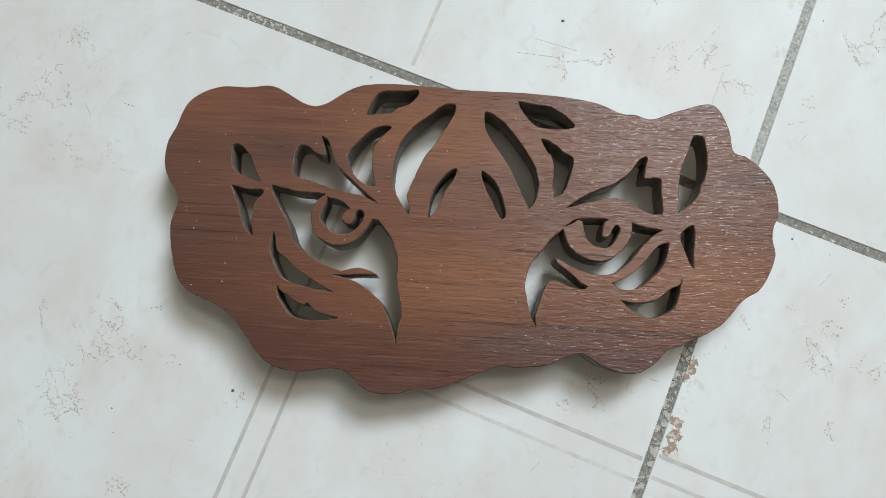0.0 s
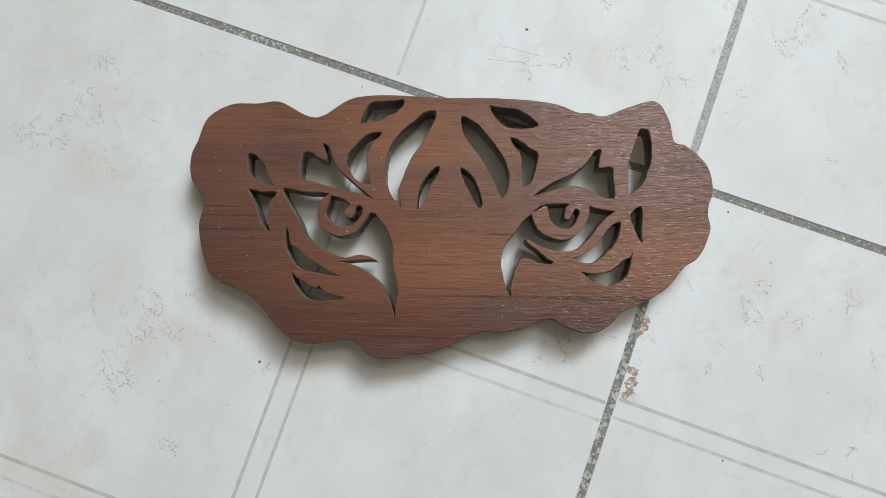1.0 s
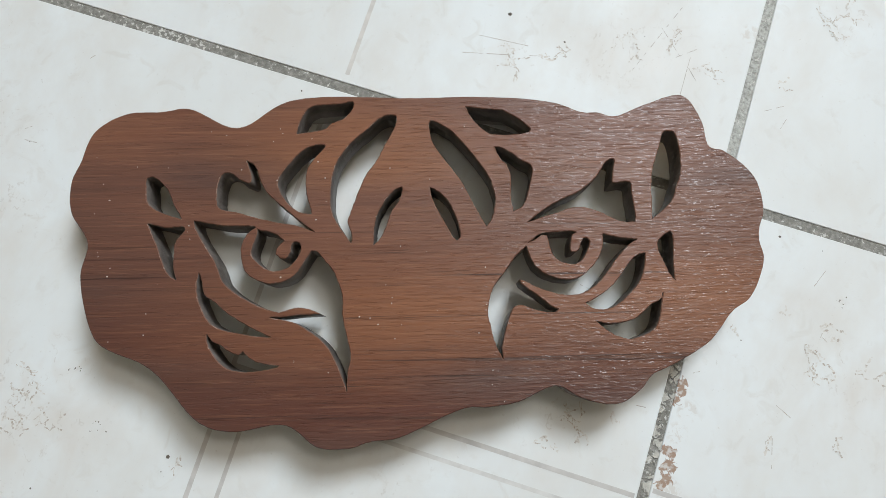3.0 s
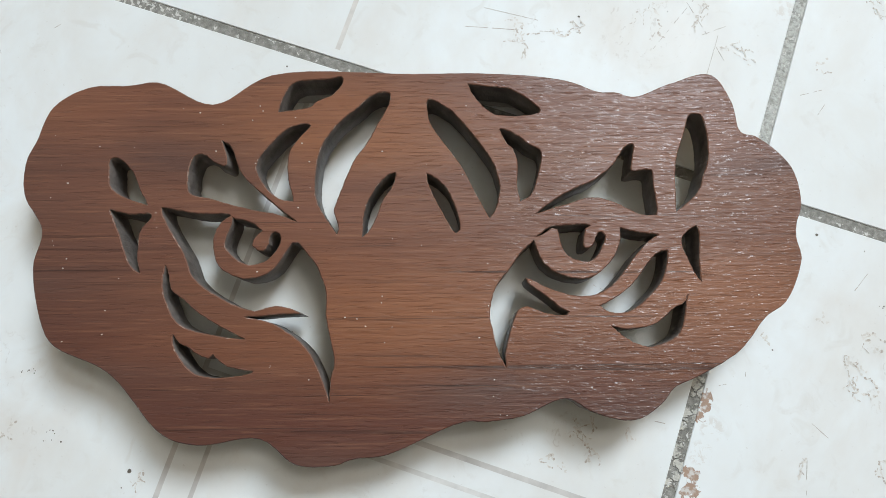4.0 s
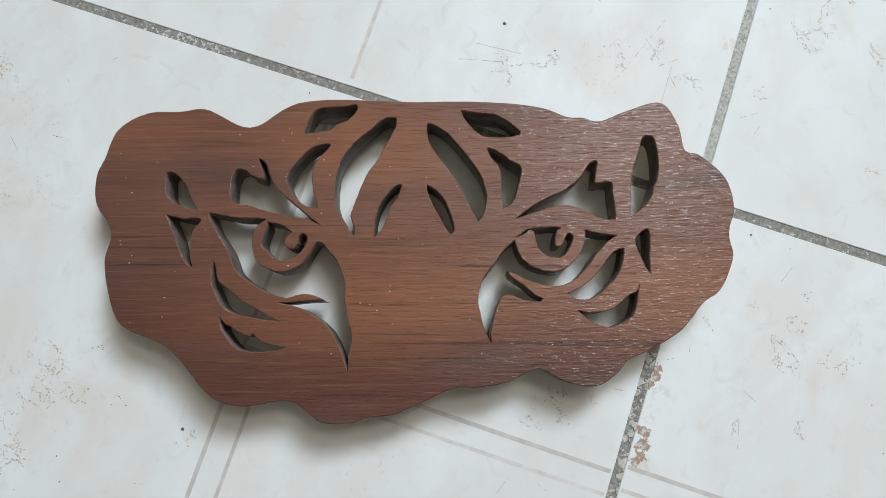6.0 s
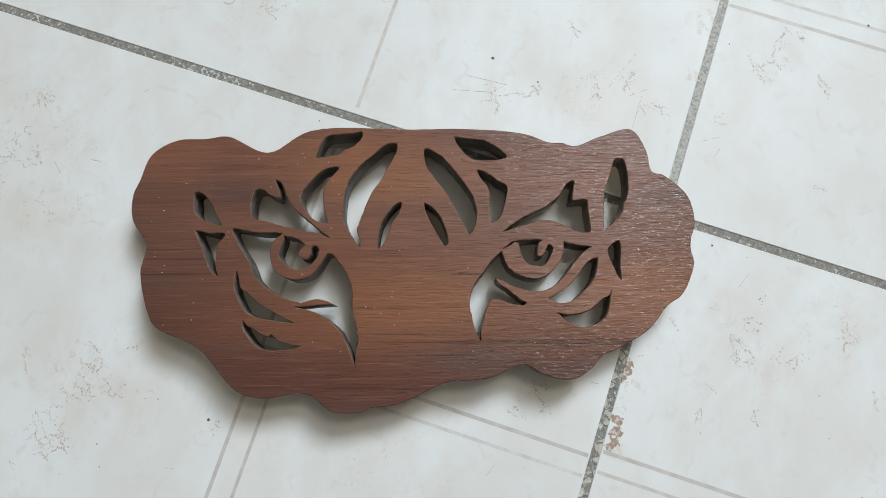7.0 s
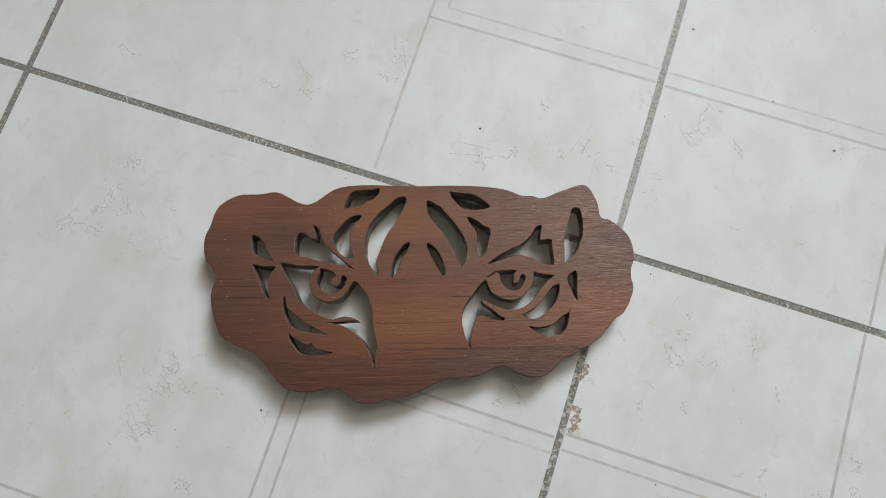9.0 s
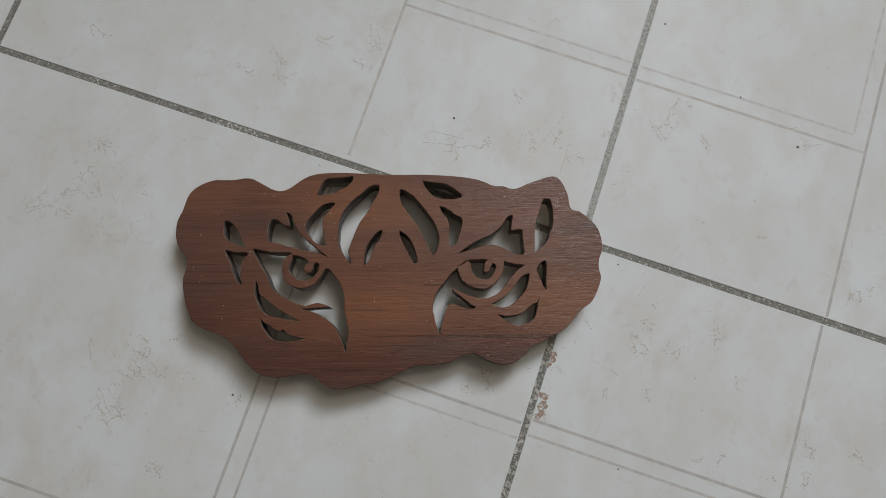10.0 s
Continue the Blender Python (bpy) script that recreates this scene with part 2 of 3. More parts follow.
def bare_wood():
    """Unvarnished underside of the board."""
    m = Nodes("bare_wood")
    grain = m.noise(m.coords((8.0, 300.0, 60.0)), 1.0, 4.0, 0.65, 0.4)
    color = m.ramp(grain, (0.35, (0.50, 0.37, 0.24)), (0.65, (0.64, 0.49, 0.34)))
    return m.set(color=color, rough=0.75)


def plaster(name, shade):
    m = Nodes(name)
    p = m.world()
    c = m.ramp(m.noise(p, 2.2, 5.0), (0.3, tuple(v * 0.92 for v in shade)), (0.7, shade))
    m.bump(m.noise(p, 60.0, 4.0), 0.2, 0.004)
    return m.set(color=c, rough=0.85)


VEIN_PATCHES = [
    (-0.224, 0.050, 0.045), (-0.170, 0.085, 0.035), (-0.278, -0.088, 0.045), (-0.230, -0.156, 0.045), (-0.234, -0.188, 0.04),
    (-0.310, -0.045, 0.06), (0.033, 0.092, 0.03), (-0.052, 0.054, 0.035), (-0.093, 0.03, 0.02), (0.121, 0.112, 0.025), (0.054, -0.05, 0.03),
    (0.093, -0.029, 0.028), (0.161, 0.023, 0.03), (0.17, -0.079, 0.03), (-0.091, -0.156, 0.05), (-0.302, -0.181, 0.05), (-0.041, -0.104, 0.03),
    (-0.25, -0.226, 0.05),
]
# darker patches of the board: place along and across the grain, reach (lengths along the grain shortened to 0.3)
DARK_PATCHES = [(-0.040, 0.042, 0.028), (-0.038, 0.010, 0.032), (-0.036, -0.022, 0.030), (-0.027, -0.045, 0.022), (0.038, 0.047, 0.011), (0.008, -0.026, 0.011), (0.024, -0.034, 0.012), (-0.01, -0.05, 0.014), (-0.024, 0.05, 0.016), (0.014, -0.042, 0.010)]
RUST_MARKS = [(0.0036, -0.0733, 0.0030), (0.0042, -0.0765, 0.0026), (0.0034, -0.0805, 0.0024), (0.0051, -0.0995, 0.0036), (0.0063, -0.1045, 0.0042), (0.0068, -0.1090, 0.0034), (0.0052, -0.1120, 0.0030)]
SCABS = [(-0.0062, 0.1045, 0.007), (-0.0055, 0.0975, 0.005), (-0.0050, 0.0725, 0.005), (0.0080, -0.1125, 0.006), (0.0065, -0.092, 0.005), (0.008, -0.083, 0.005)]
TILE, MORTAR, WOOD, EDGE, ARRIS, BACK = glazed_tile(), joint_mortar(), varnished_wood(), sawn_wood(), glint_edge(), bare_wood()
INK_DARK = printed_line_ink("grey_print", (0.53, 0.51, 0.485))
SCRAPE = printed_line_ink("scratch_grime", (0.42, 0.38, 0.33))
GRIME = printed_line_ink("dried_grime", (0.13, 0.11, 0.09))
INK_MID = printed_line_ink("beige_print", (0.585, 0.56, 0.525))
VEIN = vein_print()
GLINT = printed_line_ink("pale_glint", (0.62, 0.57, 0.52))
INK_PALE = printed_line_ink("pale_print", (0.62, 0.61, 0.585))
# unseen surfaces: dark walls limit side bounce, paler ceiling fills the cut-outs
WALL, CEIL = plaster("wall_bounce_tone", (0.23, 0.17, 0.11)), plaster("ceiling_bounce_tone", (0.58, 0.50, 0.39))
PAPER = plaster("grey_card", (0.42, 0.40, 0.37))
# unseen south wall, dark to deepen the plaque's shadow
SOUTH = plaster("dark_south_tone", (0.085, 0.066, 0.05))


# ---- mesh helpers ----
def mesh_object(name, bm, mats, parent=None):
    me = bpy.data.meshes.new(name)
    bm.to_mesh(me)
    bm.free()
    for mat in mats if isinstance(mats, (list, tuple)) else [mats]:
        me.materials.append(mat)
    ob = new(name, me)
    if parent is not None:
        ob.parent = parent
    return ob


def part(name, bm, material, parent, label=""):
    ob = mesh_object(name, bm, material, parent)
    return tagged(ob, label) if label else ob


def box(bm, x0, x1, y0, y1, z0, z1):
    geo = bmesh.ops.create_cube(bm, size=1.0)
    for v in geo["verts"]:
        v.co = Vector((x0 if v.co.x < 0 else x1, y0 if v.co.y < 0 else y1, z0 if v.co.z < 0 else z1))
    return geo["verts"]


# ---- the unseen room: walls and ceiling added to shape the light, window ----
X0, X1, Y0, Y1 = -1.4, 1.9, -1.2, WALL_Y


def wall(name, *boxes, paint=WALL, label="unseen tan wall added to set the bounced light"):
    bm = bmesh.new()
    for b in boxes:
        box(bm, *b)
    return tagged(mesh_object(name, bm, paint), label, "wall", kind="structure")


wall("wall_north", (X0, WIN_X0, Y1, Y1 + 0.15, 0, TOP), (WIN_X1, X1, Y1, Y1 + 0.15, 0, TOP),
     (WIN_X0, WIN_X1, Y1, Y1 + 0.15, 0, WIN_Z0), (WIN_X0, WIN_X1, Y1, Y1 + 0.15, WIN_Z1, TOP))
wall("wall_south", (X0, X1, Y0 - 0.15, Y0, 0, TOP), paint=SOUTH, label="unseen dark brown wall added to cut light from the south")
wall("wall_east", (X1, X1 + 0.15, Y0 - 0.15, Y1 + 0.15, 0, TOP))
wall("wall_west", (X0 - 0.15, X0, Y0 - 0.15, Y1 + 0.15, 0, TOP))
bm = bmesh.new()
for x0, x1, y0, y1 in ((X0 - 0.15, ROOF_X0, Y0 - 0.15, Y1 + 0.15), (ROOF_X1, X1 + 0.15, Y0 - 0.15, Y1 + 0.15),
                       (ROOF_X0, ROOF_X1, Y0 - 0.15, ROOF_Y0), (ROOF_X0, ROOF_X1, ROOF_Y1, Y1 + 0.15)):
    box(bm, x0, x1, y0, y1, TOP, TOP + 0.1)
tagged(mesh_object("ceiling", bm, CEIL), "unseen beige ceiling added to bounce light down", "ceiling", kind="structure")


# ---- the plaque ----
def spline(nodes, per=7, rough=0.0):
    """A closed smooth outline through nodes (x, y) in millimetres; a third value marks a sharp corner. Returns points in metres."""
    pts, n = [], len(nodes)
    for i in range(n):
        p0, p1, p2, p3 = (Vector(nodes[(i + k) % n][:2]) for k in (-1, 0, 1, 2))
        if len(nodes[i]) > 2:
            p0 = 2 * p1 - p2
        if len(nodes[(i + 1) % n]) > 2:
            p3 = 2 * p2 - p1
        d0, d1, d2 = (max((b - a).length, 1e-6) ** 0.5 for a, b in ((p0, p1), (p1, p2), (p2, p3)))
        m1 = (p2 - p1) + d1 * ((p1 - p0) / d0 - (p2 - p0) / (d0 + d1))
        m2 = (p2 - p1) + d1 * ((p3 - p2) / d2 - (p3 - p1) / (d1 + d2))
        for j in range(per):
            u = j / per
            q = (2 * u**3 - 3 * u**2 + 1) * p1 + (u**3 - 2 * u**2 + u) * m1 + (3 * u**2 - 2 * u**3) * p2 + (u**3 - u**2) * m2
            w = Vector((noise.noise((q.x * 0.9, q.y * 0.9, 3.1)), noise.noise((q.x * 0.9, q.y * 0.9, 8.7))))
            pts.append((q * 1.0035 + rough * w) / 1000)
    return pts


def inside(x, y, ring):
    """Whether a place lies within a closed outline."""
    n, odd = len(ring), False
    for i in range(n):
        a, b = ring[i], ring[(i + 1) % n]
        if (a.y > y) != (b.y > y) and x < a.x + (y - a.y) / (b.y - a.y) * (b.x - a.x):
            odd = not odd
    return odd


def plaque(thick, lift):
    """A fretwork plaque: a thick board with a wavy rim and pierced cut-outs, lying flat on added, unseen spacers."""
    outlines = []

    def cut(*nodes):
        outlines.append(spline(nodes, rough=0.22 if outlines else 0.12))

    cut((-120.6, -0.5), (-118.8, 11.7), (-125.7, 23.8), (-126, 35.3), (-123.3, 41.9), (-118.9, 53.5), (-107.6, 60.4), (-93.9, 61.1), (-84.2, 62.2), (-65.4, 54.3), (-46.2, 64.5), (1.7, 64.7), (27.1, 64.7), (52.2, 62.1), (63.7, 57.9), (68.7, 57.8), (75, 56.2), (87, 60.6), (101, 63.8), (107.3, 54), (109.6, 43.8), (114.7, 42.1), (125.1, 31.9), (127.3, 19.3), (125.3, 13), (124.8, 7.8), (125.9, 1.8), (119.9, -12.1), (112.9, -17.2), (104.3, -27.4), (89.9, -35.8), (83, -38.9), (79.5, -43.1), (72.5, -48.1), (66.5, -48.8), (57, -46.1), (49.2, -42.2), (35.8, -47.4), (25.1, -49.1), (16.9, -49.3), (-6.4, -59), (-17, -60.3), (-22.2, -62.1), (-34, -61.9), (-45.3, -54.2), (-64.6, -56), (-75.7, -52.8), (-90.3, -37), (-96.3, -32.4), (-110.8, -26.1), (-115.1, -21.3))
    cut((-98.3, 35.3), (-96.3, 36.1), (-90.6, 31.2), (-88.1, 25.6), (-84.9, 20, 1), (-93.1, 22.7), (-97.5, 26.2), (-98.3, 31))  # cheek leaf
    cut((-97.2, 18.3, 1), (-93.6, 17.7), (-90.2, 16.8), (-84.5, 17.1), (-83.5, 16.2), (-86.8, 11.6), (-87.2, 7.1), (-87.2, 2.1), (-85.9, -2.5, 1), (-88.8, -0.5), (-94.2, 11.7))  # cheek thorn
    cut((-71.6, 24), (-72.3, 30), (-71.5, 34.8), (-70, 36.8), (-67.1, 36.8), (-64.2, 34.4), (-60.2, 33.2), (-59.9, 35.8), (-61.8, 41.7, 1), (-58.8, 39.7), (-54.6, 30.3), (-45, 21.2), (-36, 14, 1), (-40.7, 16.1), (-53.4, 18.8), (-65.3, 22.2))  # brow crown
    cut((-32.5, 46.7, 1), (-34.2, 47.3), (-38.6, 46.4), (-42.2, 44), (-49.9, 33.8), (-48.7, 28.6), (-42.5, 22), (-37.6, 21, 1), (-37.8, 22.8), (-39.4, 28.5), (-39.2, 38.1))  # brow blade
    cut((-22.7, 63.8), (-26.9, 63), (-36.9, 62.3), (-39.7, 60.8), (-42.7, 54.6), (-43.3, 51.6, 1), (-32.9, 53.3), (-30.7, 55.3), (-25.8, 57.4), (-22.3, 61.8))  # crown slash
    cut((-6.6, 57.9), (-11.1, 57.7), (-17.5, 52.5), (-23.8, 46.9), (-28.9, 39), (-30.6, 27.4), (-30, 21.6), (-27.7, 16.8), (-23, 9.9, 1), (-22.7, 12.7), (-24.2, 17.8), (-22.8, 22.5), (-17.7, 35.1), (-14.6, 39.4), (-11, 45.9), (-6.4, 55.1))  # long slash
    cut((-4.4, 30.4), (-8.1, 28.5), (-13, 21.2), (-14.5, 15.9), (-14.8, 9.1, 1), (-12.6, 11.3), (-10.3, 15.9), (-8, 22.1), (-5.6, 25.2))  # short slash
    cut((5.9, 30.2, 1), (9.8, 27.8), (13.5, 23), (16.7, 11.8), (15.4, 10.3), (11.4, 16.4), (6.3, 27.1))  # short slash
    cut((6.7, 55.6), (6, 54.4), (7.3, 47.2), (17, 33.1), (22.2, 22.8), (26.3, 15.2, 1), (28.4, 18.3), (29.8, 25.7), (28.7, 30.3), (27.3, 34.4), (15.1, 50.6), (11.3, 53.6))  # long slash
    cut((19.7, 61, 1), (29, 59.8), (33.6, 59.2), (43.6, 51.7), (42.4, 50.5), (31.3, 49.9), (27.5, 50.9), (21.7, 56.8))  # crown slash
    cut((30.1, 45.2, 1), (32, 45), (35.7, 43), (39.6, 40), (42.7, 38.3), (43.6, 36.9), (42.5, 30.3), (39.7, 22.8), (36.3, 20.7, 1), (35.5, 25.7), (35.7, 34.4), (34.3, 38.3), (31.9, 41))  # brow blade
    cut((41, 16.5, 1), (49.8, 22.6), (55.1, 25.3), (60.2, 27.5), (67.1, 33.1), (70.9, 38.6), (72.6, 39.7), (73.9, 39.5), (73.4, 36.2), (72.7, 30.6, 1), (75.1, 30.8), (77.5, 31.2), (79.4, 30.6), (79.7, 26.2), (80.5, 17.8), (80.2, 16, 1), (75.4, 16.2), (66.8, 20.3), (61.9, 21.7), (58, 21.7), (53.2, 20.2))  # brow crown
    cut((93.2, 49.8), (96.6, 49.5), (98.4, 38.1), (97.7, 32.9), (96.3, 29.4), (93.9, 23.3), (86.7, 16.8, 1), (87.2, 30.8), (88, 35.4), (90.8, 43.6))  # ear leaf
    cut((-80.4, 19.2, 1), (-68.5, 17.1), (-58.7, 16.7), (-57.7, 16.3, 1), (-59.5, 15.2), (-61.9, 12.2), (-62.9, 9), (-61.7, 1.3), (-59.3, -1.6), (-55, -3.8), (-51, -4.4), (-44.2, -2.2), (-37.3, 7.3, 1), (-35.6, 7.1), (-32.4, 3.5), (-29.3, -0.2), (-27.8, -3.9), (-26.4, -7.5), (-25.9, -11.7), (-26, -16), (-23, -31.4), (-24, -35.6), (-24.3, -43.1, 1), (-25.4, -39.6), (-31.5, -26.9), (-40.7, -19.8), (-44.4, -18.2), (-52.2, -16.5, 1), (-46.8, -16.4), (-42.3, -15.9), (-34, -15.6, 1), (-37.3, -13.9), (-42.4, -13.2), (-48.8, -14.8, 1), (-54.5, -13.1), (-68.3, -4.5), (-72.1, 3.6), (-79.8, 16.5))  # eye
    cut((-57, 15.8, 1), (-55.8, 15.2), (-52.5, 14.6), (-49.5, 13.1), (-47.3, 11.2, 1), (-49.6, 9), (-50.3, 6.7), (-48.7, 4.9, 1), (-46.5, 4.8), (-45.1, 6.7), (-44.5, 9.7), (-43.1, 10.8), (-41.4, 9.7), (-41.3, 7.3), (-45.3, 1.7), (-51.6, 0.2), (-58.4, 4.9), (-59.1, 7.7), (-57.2, 13.7))  # pupil
    cut((-77.9, 0.2, 1), (-76.8, -2.7), (-75.3, -8.2), (-71.5, -10.9), (-67.3, -14.6), (-60, -19.2), (-51.1, -23.7, 1), (-59.8, -22.6), (-70.5, -19.9), (-73.9, -17.4), (-78, -8.9), (-78.5, -4.5))  # cheek blade
    cut((-74.1, -22.1, 1), (-72.2, -24.6), (-68.9, -26.2), (-66, -28.3), (-62.6, -29.5), (-61.2, -28.5), (-60.1, -29.5), (-56.6, -32), (-48.1, -33.7, 1), (-50.9, -34.6), (-61.5, -35.5), (-67.5, -33.7), (-72.9, -27.4), (-74, -24.4))  # cheek blade
    cut((40.4, 7.7, 1), (41.8, 3.3), (43.8, -0.1), (47.4, -2.8), (51.7, -4.3), (56.7, -4.7), (59.4, -3.9), (64.7, 0.6), (68.1, 7.3), (68.3, 11.6, 1), (73.7, 10.3), (80.7, 9.5, 1), (78.7, 8.4), (73.3, 3.2), (67.3, -4.5), (64.3, -7.4), (60.6, -9.4), (56.5, -10.3), (51.5, -9.9), (43.6, -7.2), (40.8, -5.6), (37.6, -4.3, 1), (38.4, -6.1), (45, -11.2), (48.5, -14.1), (51.1, -15.3, 1), (49.5, -16.4), (43.4, -15.5), (37.4, -13.5), (35, -14.8), (30.7, -28.3), (30.9, -32.8, 1), (28, -26.3), (27, -21.4), (26, -16.6), (27.6, -8.3), (33.2, -0.4), (35.8, 3.3))  # eye
    cut((41, 8.6, 1), (46, 12.2), (51.5, 12.6), (57.4, 12.9), (58.8, 12.4, 1), (57.1, 11.6, 1), (56.3, 7.3), (56.7, 5.3), (58.2, 5.3), (59.5, 6.4), (60.9, 9.9), (62.2, 10.3), (63.4, 9.2), (61.6, 4), (58.9, 1.2), (56.7, 0.8), (51.9, 2.3), (49.8, 4.9), (48.2, 11.4, 1), (46.2, 11.6), (43.9, 10.1))  # pupil
    cut((83.2, 4.3, 1), (80.6, 3.8), (77.6, 1.4), (73.9, -3.6), (70, -7.9), (65.6, -11), (60.8, -13.4, 1), (62.6, -14.8), (66.1, -15.7), (70.9, -14.8), (79.2, -7.6), (81.6, -3.6), (82.8, 0.6))  # lower lid
    cut((92, 11.9), (93.1, 11.9), (93.1, -0.8), (93.3, -5.8, 1), (91.2, -2.5), (89.7, 1.4), (88.1, 5.4), (88.1, 8.4))  # drop
    cut((88.6, -9.8, 1), (87.7, -12.3), (84.4, -14.1), (77.8, -19.3), (68, -20.7), (64.1, -19.6, 1), (68.6, -23.5), (71.8, -25.3), (76.7, -26.3), (84.9, -22.8), (86.7, -19.3))  # lower wing
    bm = bmesh.new()
    chamfer, tops, lows = 0.0003, [], []
    for k, pts in enumerate(outlines):
        n = len(pts)
        area = sum(pts[i].x * pts[(i + 1) % n].y - pts[(i + 1) % n].x * pts[i].y for i in range(n))
        if (area > 0) != (k == 0):
            pts.reverse()
        rings = [[], [], [], []]
        for i, q in enumerate(pts):
            along = pts[(i + 1) % n] - pts[i - 1]
            inward = Vector((-along.y, along.x)).normalized() * chamfer
            for ring, (off, z) in zip(rings, ((1, thick), (0, thick - chamfer), (0, chamfer), (1, 0))):
                ring.append(bm.verts.new((q.x + off * inward.x, q.y + off * inward.y, z)))
        for ra, rb in zip(rings, rings[1:]):
            for i in range(n):
                f = bm.faces.new((ra[i], rb[i], rb[(i + 1) % n], ra[(i + 1) % n]))
                f.material_index, f.smooth = (1 if ra is rings[1] else 2 if k else 0), ra is rings[1]
        tops.append(rings[0])
        lows.append(rings[3])
    flat = [[Vector((v.co.x, v.co.y, 0)) for v in ring] for ring in tops]
    tris = tessellate_polygon(flat)
    for rings, slot in ((tops, 0), (lows, 3)):
        verts = [v for ring in rings for v in ring]
        for t in tris:
            try:
                bm.faces.new([verts[i] for i in t]).material_index = slot
            except ValueError:
                pass
    bmesh.ops.recalc_face_normals(bm, faces=bm.faces)
    ob = mesh_object("wooden_plaque", bm, [WOOD, EDGE, ARRIS, BACK])
    ob.matrix_world = pose(-0.105, -0.0650, lift, 0, 0, 18.64)
    # unseen spacers: north strips block light under the crown slashes, blocks hold the board
    for x, y, w, d, turn in ((-0.012, 0.0637, 0.064, 0.0014, 0.3), (0.040, 0.0612, 0.044, 0.002, -6.0), (0.004, 0.0, 0.016, 0.012, 0.0), (0.006, -0.045, 0.016, 0.012, 0.0)):
        bm = bmesh.new()
        box(bm, -w / 2, w / 2, -d / 2, d / 2, -lift, 0.0)
        bmesh.ops.bevel(bm, geom=bm.edges[:], offset=0.0003, segments=1, affect="EDGES")
        part("spacer_batten", bm, PAPER, ob, "unseen grey spacer added under the board").matrix_local = pose(x, y, 0, 0, 0, turn)
    # glints of the varnish nibs, built as tiny pale specks
    bm = bmesh.new()
    drng = random.Random(5)
    for k in range(110):
        x, y = drng.uniform(-0.118, 0.118), drng.uniform(-0.052, 0.058)
        if not inside(x, y, outlines[0]) or any(inside(x, y, o) for o in outlines[1:]):
            continue
        r = drng.uniform(0.00010, 0.00024)
        bmesh.ops.create_icosphere(bm, subdivisions=1, radius=r, matrix=Matrix.Translation((x, y, thick)) @ Matrix.Diagonal((drng.uniform(1, 1.8), 1, 0.5, 1)))
    tagged(part("dust", bm, GLINT, ob, "pale specks standing for glints on the varnish"), kind="stuff")
    return tagged(ob, "dark reddish-brown varnished wooden fretwork plaque lying flat on tiles", "plaque")


plaque(0.0138, 0.0070)


# ---- the floor: mortar bed, tiles, printed lines, dirt ----
GAP, PITCH = 0.0042, 0.40
bm = bmesh.new()
box(bm, X0, X1, Y0, Y1, -0.06, -0.0005)
floor = tagged(mesh_object("floor", bm, MORTAR), "white glazed ceramic tile floor with grey-brown joints", "floor", kind="structure")

bm = bmesh.new()
half = (PITCH - GAP) / 2
box(bm, -half, half, -half, half, -0.009, 0.0)
edges = [e for e in bm.edges if sum(v.co.z > -0.001 for v in e.verts) >= 1]
bmesh.ops.bevel(bm, geom=edges, offset=0.00025, segments=1, affect="EDGES")
tile_mesh = bpy.data.meshes.new("tile")
bm.to_mesh(tile_mesh)
bm.free()
tile_mesh.materials.append(TILE)
tiles = {}
for i in range(-4, 5):
    for j in range(-3, 3):
        ob = new("tile", tile_mesh)
        ob.parent = floor
        cx, cy = (i + 0.5) * PITCH, (j + 0.5) * PITCH
        if not (X0 - 0.1 < cx < X1 + 0.1 and Y0 - 0.1 < cy < Y1 + 0.1):
            bpy.data.objects.remove(ob)
            continue
        ob.location = (cx, cy, 0)
        tiles[i, j] = ob


def printed_line(cell, x0, y0, x1, y1, width, ink):
    """A thin printed line on a tile from one place to another, along x or y, in the floor's metres."""
    bm = bmesh.new()
    h = width / 2
    c = tiles[cell].location
    box(bm, min(x0, x1) - c.x - (h if x0 == x1 else 0), max(x0, x1) - c.x + (h if x0 == x1 else 0),
        min(y0, y1) - c.y - (h if y0 == y1 else 0), max(y0, y1) - c.y + (h if y0 == y1 else 0), -0.0005, 0.00006)
    return part("printed_line", bm, ink, tiles[cell])


E_ = 0.0030
W1, W2 = 0.0018, 0.0016
# north-west tile
printed_line((-1, 0), -0.158, 0.0055, -0.158, 0.4 - E_, W1, INK_MID)
printed_line((-1, 0), -0.1575, 0.1163, -E_, 0.1163, W1, INK_MID)
printed_line((-1, 0), -0.148, 0.1262, -E_, 0.1262, W2, INK_PALE)
printed_line((-1, 0), -0.148, 0.1267, -0.148, 0.4 - E_, W2, INK_PALE)
# north-east tile
printed_line((0, 0), E_, 0.1154, 0.1585, 0.1154, W1, INK_MID)
printed_line((0, 0), 0.159, E_, 0.159, 0.4 - E_, W1, INK_DARK)
printed_line((0, 0), E_, 0.1253, 0.149, 0.1253, W2, INK_PALE)
printed_line((0, 0), 0.149, 0.1265, 0.149, 0.4 - E_, W2, INK_PALE)
# south-west tile
printed_line((-1, -1), -0.1615, -0.014, -0.1615, -0.4 + E_, W1, INK_DARK)
printed_line((-1, -1), -0.161, -0.1186, -E_, -0.1186, W1, INK_DARK)
printed_line((-1, -1), -0.1505, -0.128, -0.1505, -0.4 + E_, W2, INK_DARK)
printed_line((-1, -1), -0.15, -0.128, -E_, -0.128, W2, INK_PALE)
printed_line((-1, -1), -0.4 + E_, -0.2454, -0.162, -0.2454, W1, INK_DARK)
printed_line((-1, -1), -0.4 + E_, -0.255, -0.172, -0.255, W2, INK_PALE)
